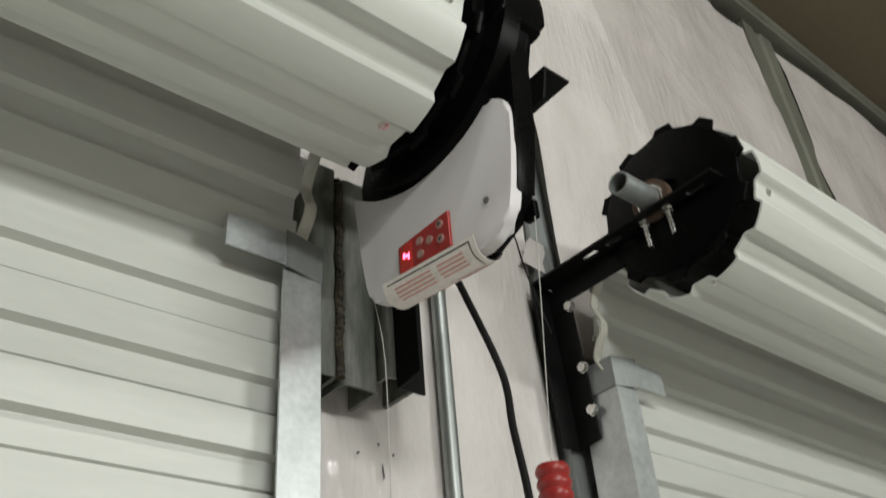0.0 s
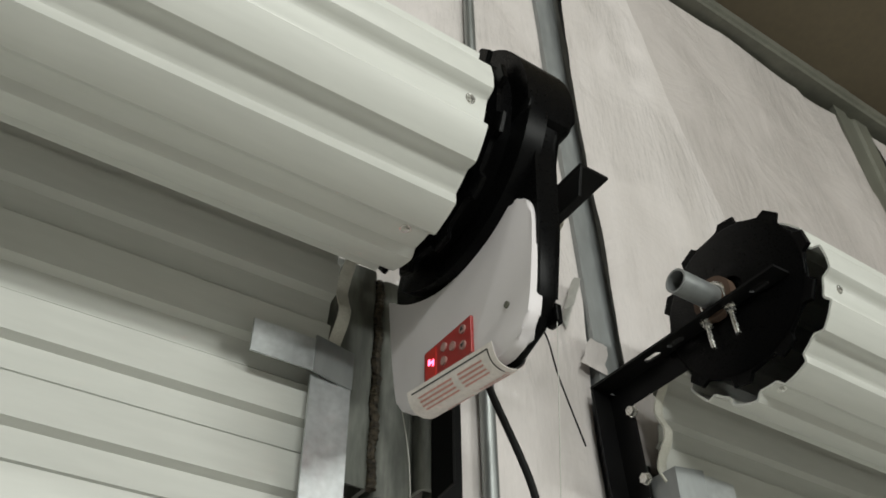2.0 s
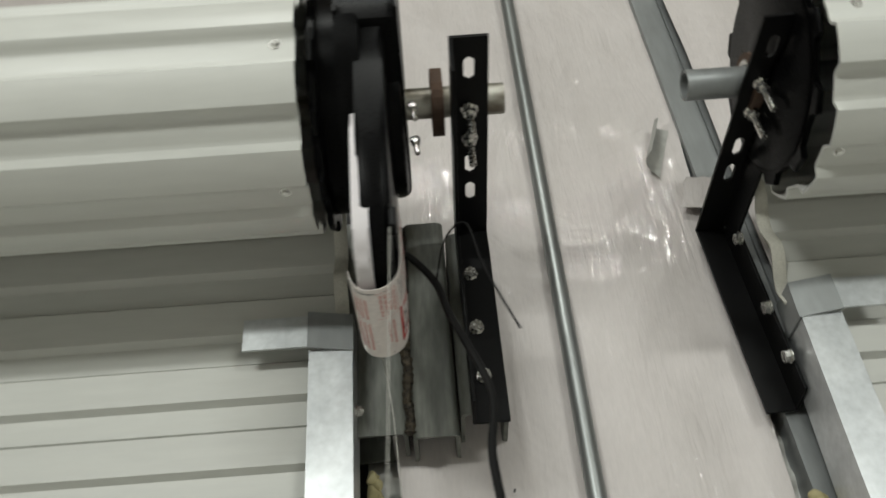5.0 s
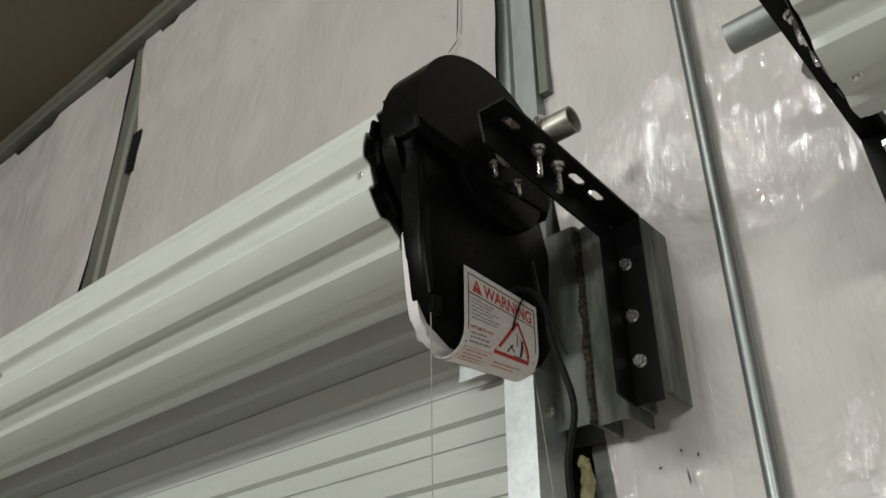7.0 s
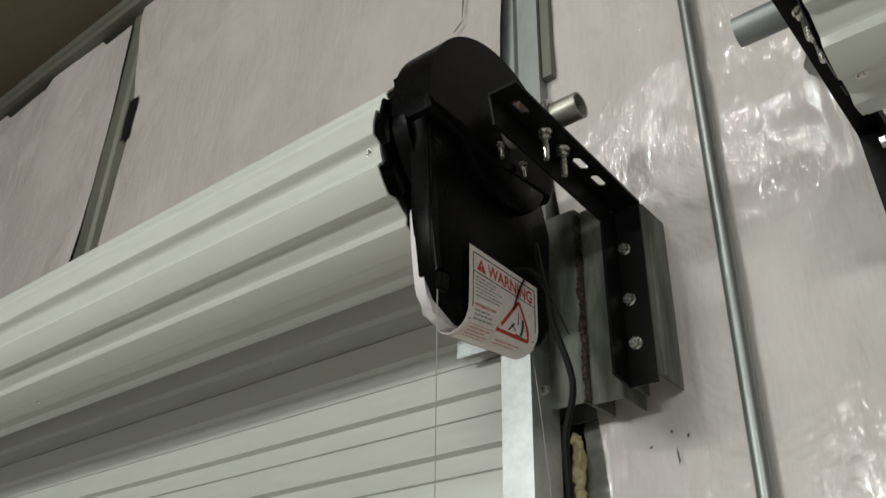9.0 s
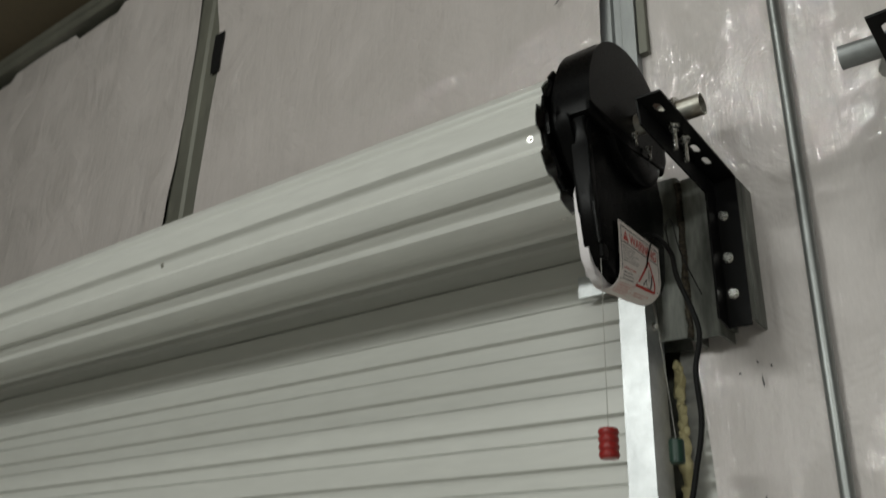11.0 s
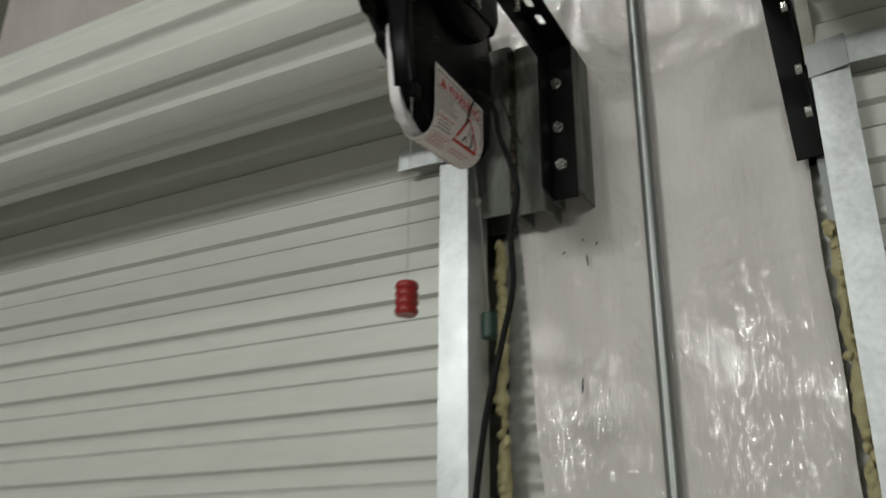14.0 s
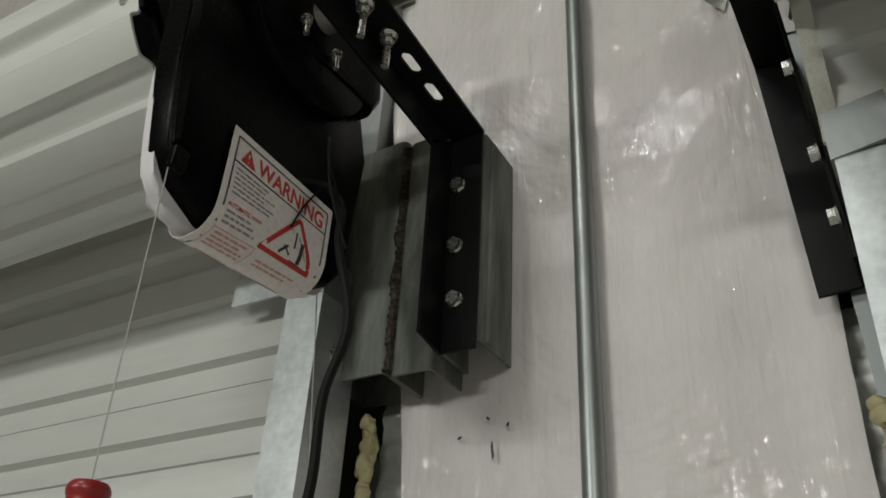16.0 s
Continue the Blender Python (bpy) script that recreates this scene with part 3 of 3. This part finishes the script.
part("drum_core", rod((-0.15, OY, OZ), (-0.12, OY, OZ), 0.128, 40), BLACK_PLASTIC, opener, "", True)
boss = rod((-0.09, AXLE_Y, AXLE_Z - 0.012), (-0.0625, AXLE_Y, AXLE_Z - 0.012), 0.100, 40)
bevelled(boss, 0.006)
part("gear_boss", boss, BLACK_PLASTIC, opener, "", True)
for y, z in ((-0.350, 2.466), (-0.298, 2.463)):
    hex_bolt(opener, (-0.052, y, z), (0.1, 0, -1), 0.0055, 0.006, 0.018, "torque_bolt")
keypad = part("keypad", box(-0.1150, -0.1105, -0.357, -0.271, 2.217, 2.262, 0.001), RED_PANEL, opener, "red keypad panel")
part("display", box(-0.1163, -0.1145, -0.295, -0.276, 2.220, 2.258), RED_INK, keypad, "dark red display window")
for k, (y0, y1, z0, z1) in enumerate(((-0.2925, -0.2815, 2.2405, 2.2435), (-0.292, -0.290, 2.236, 2.241), (-0.2845, -0.282, 2.243, 2.2475))):
    part("led_segment", box(-0.1170, -0.1160, y0, y1, z0, z1), LED, keypad, "glowing red segment")
for y, z in ((-0.310, 2.249), (-0.310, 2.232), (-0.326, 2.241), (-0.344, 2.251), (-0.344, 2.232)):
    part("button", rod((-0.1170, y, z), (-0.1145, y, z), 0.0050, 16), BUTTON, keypad, "small pale round button")
for z, h in ((2.2515, 0.003), (2.2315, -0.003)):
    part("arrow", prism([(-0.3465, z - h * 0.6), (-0.3415, z - h * 0.6), (-0.344, z + h)], "x", -0.1177, -0.1168), INK, keypad, "small black arrow")


# ---- warning label, wrapped under the opener ----
LABEL_PATH = smooth_line([(-0.0725, 0, 2.298), (-0.0725, 0, 2.255), (-0.073, 0, 2.217), (-0.077, 0, 2.198), (-0.087, 0, 2.187), (-0.101, 0, 2.183), (-0.112, 0, 2.186), (-0.118, 0, 2.194), (-0.121, 0, 2.204)], 6)
LENGTHS = [0.0]
for p, q in zip(LABEL_PATH, LABEL_PATH[1:]):
    LENGTHS.append(LENGTHS[-1] + (q - p).length)


def on_label(u, v, lift=0.0):
    """A place on the label: u runs along the door opener's depth from its front edge, v down along the sheet, in metres."""
    v = max(0.0, min(LENGTHS[-1] - 1e-6, v))
    i = max(k for k in range(len(LENGTHS) - 1) if LENGTHS[k] <= v)
    f = (v - LENGTHS[i]) / (LENGTHS[i + 1] - LENGTHS[i])
    p = LABEL_PATH[i].lerp(LABEL_PATH[i + 1], f)
    d = (LABEL_PATH[i + 1] - LABEL_PATH[i]).normalized()
    out = Vector((-d.z, 0, d.x))
    q = p + out * (lift + 0.006 * max(0, v - 0.05) * (u - 0.07) / 0.07)
    return Vector((q.x, -0.391 + u - 0.006 * min(1.0, max(0, v - 0.09) / 0.07), q.z + 0.13 * u * min(1.0, max(0, v - 0.03) / 0.06)))


label = empty("warning_label", "white paper warning label curling under a black opener", "label")
rows = [[on_label(0.148 * i / 12, LENGTHS[-1] * j / 40) for i in range(13)] for j in range(41)]
part("sheet", thicken(sheet(rows), 0.0006), PAPER, label, "curled white printed paper", True)


def printed(name, quads, mat, text=""):
    """Printed strokes: quads of label coordinates laid a hair above the paper."""
    bm = bmesh.new()
    for a, b, c, d in quads:
        n = 6
        prev = None
        for i in range(n + 1):
            f = i / n
            p = on_label(a[0] + (b[0] - a[0]) * f, a[1] + (b[1] - a[1]) * f, 0.0009)
            q = on_label(d[0] + (c[0] - d[0]) * f, d[1] + (c[1] - d[1]) * f, 0.0009)
            cur = (bm.verts.new(p), bm.verts.new(q))
            if prev:
                bm.faces.new((prev[0], cur[0], cur[1], prev[1]))
            prev = cur
    return part(name, bm, mat, label, text)


def stroke(a, b, w):
    d = (Vector(b) - Vector(a)).normalized()
    n = Vector((-d.y, d.x)) * w / 2
    return tuple((tuple(Vector(a) + n), tuple(Vector(b) + n), tuple(Vector(b) - n), tuple(Vector(a) - n)))


U0, U1 = 0.007, 0.141
printed("border_line", [stroke((U0, 0.008), (U1, 0.008), 0.0019), stroke((U0, 0.008), (U0, 0.118), 0.0019), stroke((U1, 0.008), (U1, 0.118), 0.0019), stroke((U0, 0.034), (U1, 0.034), 0.0019)], INK)
printed("warning_triangle", [((0.014, 0.030), (0.023, 0.012), (0.0231, 0.012), (0.034, 0.030))], RED_INK, "small solid red triangle")
printed("exclamation_mark", [stroke((0.0235, 0.018), (0.0235, 0.0245), 0.002), stroke((0.0235, 0.026), (0.0235, 0.028), 0.002)], PAPER)
printed("hazard_triangle", [stroke((0.062, 0.100), (0.104, 0.042), 0.0052), stroke((0.104, 0.042), (0.130, 0.102), 0.0052), stroke((0.060, 0.100), (0.132, 0.102), 0.0045)], RED_INK, "red outlined hazard triangle")
printed("hazard_symbol", [stroke((0.102, 0.062), (0.102, 0.084), 0.002), stroke((0.112, 0.072), (0.112, 0.098), 0.005), stroke((0.084, 0.096), (0.094, 0.084), 0.003), stroke((0.088, 0.086), (0.098, 0.094), 0.002), stroke((0.1, 0.098), (0.121, 0.1), 0.0012), stroke((0.106, 0.066), (0.12, 0.092), 0.001)], INK)
rnd = random.Random(5)


def words(u0, u1, v, h):
    """A line of unreadable print as short bars, one for each word."""
    out, u = [], u0
    while u < u1 - 0.002:
        e = min(u1, u + rnd.uniform(0.004, 0.011))
        out.append(stroke((u, v), (e, v), h))
        u = e + 0.0016
    return out


def lines(u0, u1, v0, step, n, h, ragged):
    return [q for k in range(n) for q in words(u0, u1 - rnd.uniform(0, ragged), v0 + step * k, h)]


printed("text_bar", lines(0.012, 0.07, 0.0405, 0.0052, 6, 0.0021, 0.02), GREY_INK)
printed("text_bar", [stroke((0.0415, 0.079), (0.0545, 0.079), 0.0034)], PALE_RED_INK)
printed("text_bar", lines(0.012, 0.052, 0.0865, 0.0055, 3, 0.0024, 0.01), GREY_INK)
printed("text_bar", lines(0.07, 0.125, 0.113, 0.005, 2, 0.0022, 0.01), PALE_RED_INK)
printed("text_bar", lines(0.013, 0.056, 0.1085, 0.0046, 4, 0.0022, 0.006), PALE_RED_INK)
printed("text_frame", [stroke((0.009, 0.1045), (0.06, 0.1045), 0.0008), stroke((0.06, 0.1045), (0.06, 0.127), 0.0008), stroke((0.009, 0.1045), (0.009, 0.127), 0.0008)], PALE_RED_INK)
LB = LENGTHS[-1]
printed("flap_border", [stroke((0.008, LB - 0.005), (0.14, LB - 0.005), 0.0016), stroke((0.008, LB - 0.005), (0.008, LB - 0.035), 0.0016)], INK)
printed("flap_text_bar", [stroke((0.02, LB - 0.012 - 0.0045 * k), (0.06, LB - 0.012 - 0.0045 * k), 0.002) for k in range(4)] + [stroke((0.07, LB - 0.012 - 0.0045 * k), (0.13, LB - 0.012 - 0.0045 * k), 0.002) for k in range(4)], PALE_RED_INK)


def lettering(name, body, size, bold, u0, width, v0, text):
    """Red capitals bent on to the sheet."""
    curve = bpy.data.curves.new(name, "FONT")
    curve.body, curve.size, curve.extrude, curve.offset = body, size, 0.0, bold
    probe = new(name, curve)
    bpy.context.view_layer.update()
    me = bpy.data.meshes.new_from_object(probe.evaluated_get(bpy.context.evaluated_depsgraph_get()))
    bpy.data.objects.remove(probe)
    wide = max(v.co.x for v in me.vertices)
    for v in me.vertices:
        v.co = on_label(u0 + v.co.x / wide * width, v0 - v.co.y, 0.0009)
    me.materials.clear()
    me.materials.append(RED_INK)
    ob = new(name, me)
    ob.parent = label
    tagged(ob, text)


lettering("heading", "WARNING", 0.0235, 0.0006, 0.037, 0.098, 0.0295, "red printed capital letters")
lettering("subheading", "AUTOMATIC", 0.0066, 0.00012, 0.0115, 0.0285, 0.0812, "small red printed capital letters")


# ---- cords, cables and handles ----
def hanging_grip(points, grip_z, grip_h, r, mat, label_text, name, category):
    thing = empty(name, label_text, category)
    part("cord", tube(points, 0.0006, 6, 6), CORD, thing, "thin pale cord", True)
    x, y, z = points[-1]
    bm = bmesh.new()
    prof = []
    for k in range(33):
        f = k / 32
        rr = r * (0.86 + 0.14 * abs(math.sin(f * math.pi * 4))) if mat is RED else r * (1.0 if 0.06 < f < 0.94 else 0.9)
        prof.append((rr, z - grip_h * f))
    rings = [[bm.verts.new((x + rr * math.cos(t), y + rr * math.sin(t), zz)) for t in (2 * math.pi * i / 24 for i in range(24))] for rr, zz in prof]
    for p, q in zip(rings, rings[1:]):
        for i in range(24):
            bm.faces.new((p[i], p[(i + 1) % 24], q[(i + 1) % 24], q[i]))
    bm.faces.new(rings[0])
    bm.faces.new(rings[-1])
    part("grip", bm, mat, thing, "", True)
    return thing


hanging_grip([(-0.078, -0.444, 2.22), (-0.083, -0.436, 2.10), (-0.089, -0.426, 1.962)], 0, 0.042, 0.0148, RED, "ribbed red release handle hanging on a thin cord", "release_handle", "handle")
hanging_grip([(-0.105, -0.21, 2.23), (-0.094, -0.212, 2.15), (-0.085, -0.2, 1.985)], 0, 0.038, 0.0125, GREEN, "small dark green grip hanging on a thin wire", "cord_grip", "handle")

cable = tube([(-0.084, -0.30, 2.30), (-0.066, -0.268, 2.312), (-0.040, -0.268, 2.275), (-0.028, -0.280, 2.225), (0.004, -0.292, 2.13), (-0.002, -0.304, 2.06), (0.002, -0.310, 1.98), (-0.012, -0.318, 1.90), (-0.035, -0.328, 1.78), (-0.055, -0.332, 1.55), (-0.06, -0.3, 1.2), (-0.10, -0.22, 0.7), (-0.1, -0.2, 0.02)], 0.0042, 10, 8)
tagged(part("power_cable", cable, CABLE, None, "", True), "black power cable hanging from the opener", "cable")
wire = tube([(-0.040, -0.268, 2.275), (-0.028, -0.31, 2.300), (-0.006, -0.34, 2.297), (0.008, -0.345, 2.234), (0.034, -0.345, 2.163)], 0.0011, 6, 6)
tagged(part("antenna_wire", wire, CABLE, None, "", True), "thin black antenna wire hanging from the opener", "wire")
loop = tube([(-0.072, -0.262, 2.316), (-0.0695, -0.272, 2.303), (-0.0700, -0.288, 2.275), (-0.0700, -0.301, 2.243)], 0.0011, 6, 6)
tagged(part("sensor_wire", loop, CABLE, None, "", True), "thin black wire lying across the warning label", "wire")

conduit = rod((0.127, -0.06, 0), (0.127, -0.06, 4.25), 0.0115, 20)
tagged(part("conduit_pipe", conduit, CONDUIT, None, "", True), "thin galvanised conduit pipe running up the wall", "pipe")


# ---- gap beside the guides: foam, bare foil ----
def foam(x, y, z0, z1, seed, label_text):
    """A continuous bead of foam that swells and thins as it runs down."""
    n = int((z1 - z0) / 0.03)
    pts = [(x + 0.005 * noise.noise((k * 0.7, seed, 0)), y + 0.004 * noise.noise((k * 0.8, seed, 4)), z1 + (z0 - z1) * k / n) for k in range(n + 1)]
    bm = tube(pts, 0.01, 14, 6, lambda f: 0.0085 + 0.009 * noise.noise((f * n * 0.45, seed, 1.0)) + 0.004 * noise.noise((f * n * 1.6, seed, 3.0)))
    rng = random.Random(seed)
    for k in range(int((z1 - z0) / 0.009)):
        z = z1 - 0.009 * k + rng.uniform(-0.006, 0.006)
        r = rng.uniform(0.003, 0.0075) * (1.25 if z > z1 - 0.1 else 1.0)
        at = Matrix.Translation((x + rng.uniform(-0.0065, 0.0065), y - rng.uniform(0, 0.008), z)) @ Matrix.Diagonal((1, 1, rng.uniform(0.8, 1.7), 1))
        bmesh.ops.create_icosphere(bm, subdivisions=2, radius=r, matrix=at)
    for v in bm.verts:
        v.co += Vector((noise.noise(v.co * 90), noise.noise(v.co * 90 + Vector((5, 0, 0))), 0)) * 0.004
    ob = part("foam_bead", bm, FOAM, None, "", True)
    return tagged(ob, label_text, "foam", kind="stuff")


foam(-0.128, -0.062, 1.25, 2.15, 3, "lumpy yellow expanding foam beside a guide track")
foam(0.378, -0.058, 1.25, 2.09, 8, "lumpy yellow expanding foam beside a guide track")


def bare_strip(x0, x1, y, z0, z1, seed):
    rows = []
    n = int((z1 - z0) / 0.006)
    for j in range(n + 1):
        z = z0 + (z1 - z0) * j / n
        d = 0.005 * max(0, math.sin(z * 2 * math.pi / 0.045)) ** 0.5
        rows.append([(x0 + (x1 - x0) * i / 6, y - d + 0.003 * noise.noise((i * 1.3, seed, z * 20)), z) for i in range(7)])
    ob = part("bare_foil_strip", sheet(rows), SILVER_FOIL, None, "", True)
    tagged(ob, "bare ribbed silver foil between wall wrap and guide", "wall lining", kind="structure")


bare_strip(-0.138, -0.06, -0.02, 0.0, 2.2, 1.7)
bare_strip(0.33, 0.40, -0.02, 0.0, 2.2, 5.7)


# ---- loose flaps of wall wrap ----
def curled_flap(x, y, z, w, h, curl, turn, mat, label_text):
    """A torn corner of wall wrap, curled away from the wall."""
    rows = []
    for j in range(13):
        f = j / 12
        a = curl * f
        r = h / curl
        row = []
        for i in range(9):
            g = i / 8 - 0.5
            edge = 1 + 0.05 * noise.noise((g * 4, z * 9, 2.0)) * f
            row.append((w * g * (1 - 0.25 * f) + 0.006 * noise.noise((f * 5, z, g * 3)), -r * (1 - math.cos(a)) * edge, r * math.sin(a) * edge))
        rows.append(row)
    ob = part("loose_flap", thicken(sheet(rows), 0.0008), mat, None, "", True)
    ob.matrix_world = Matrix.Translation((x, y, z)) @ pose(0, 0, 0, 0, turn, 0)
    return tagged(ob, label_text, "wall lining", kind="structure")


curled_flap(0.325, -0.052, 2.64, 0.10, 0.055, 2.2, -70, SILVER_FOIL, "curled silver foil edge beside a steel column")
curled_flap(0.35, -0.062, 2.52, 0.055, 0.05, 0.5, 8, FOIL, "torn white wall wrap flap over a column foot")


def tear(x, z, length, lean, wall=WALL_Y):
    bm = prism([(-0.0012, -length / 2), (0.0014, -length * 0.3), (0.0006, length / 2), (-0.0016, length * 0.2)], "y", -0.0004, 0.0004)
    ob = part("wall_tear", bm, INK)
    ob.matrix_world = Matrix.Translation((x, wall - 0.0075, z)) @ pose(0, 0, 0, 0, lean, 0)
    return tagged(ob, "small dark tear in the white wall wrap", "tear", "wall tears")


for x, z, h, a in ((0.0, 1.90, 0.026, 4), (0.035, 2.125, 0.006, 20), (0.012, 2.135, 0.005, -30), (-0.02, 2.118, 0.006, 60), (0.018, 2.10, 0.022, -6)):
    tear(x, z, h, a)
for x, z, h, a in ((-0.310, 3.13, 0.16, 2), (-0.322, 3.035, 0.036, 50)):
    tear(x, z, h, a, HIGH_Y - 0.004)
patch = foil("dark_patch", -1.66, -1.60, 3.36, 3.52, HIGH_Y - 0.006, 0.02, 0.006, 5.1, 0.02, "dark strip of torn lining beside a steel column", 0.3)
patch.data.materials.clear()
patch.data.materials.append(CABLE)
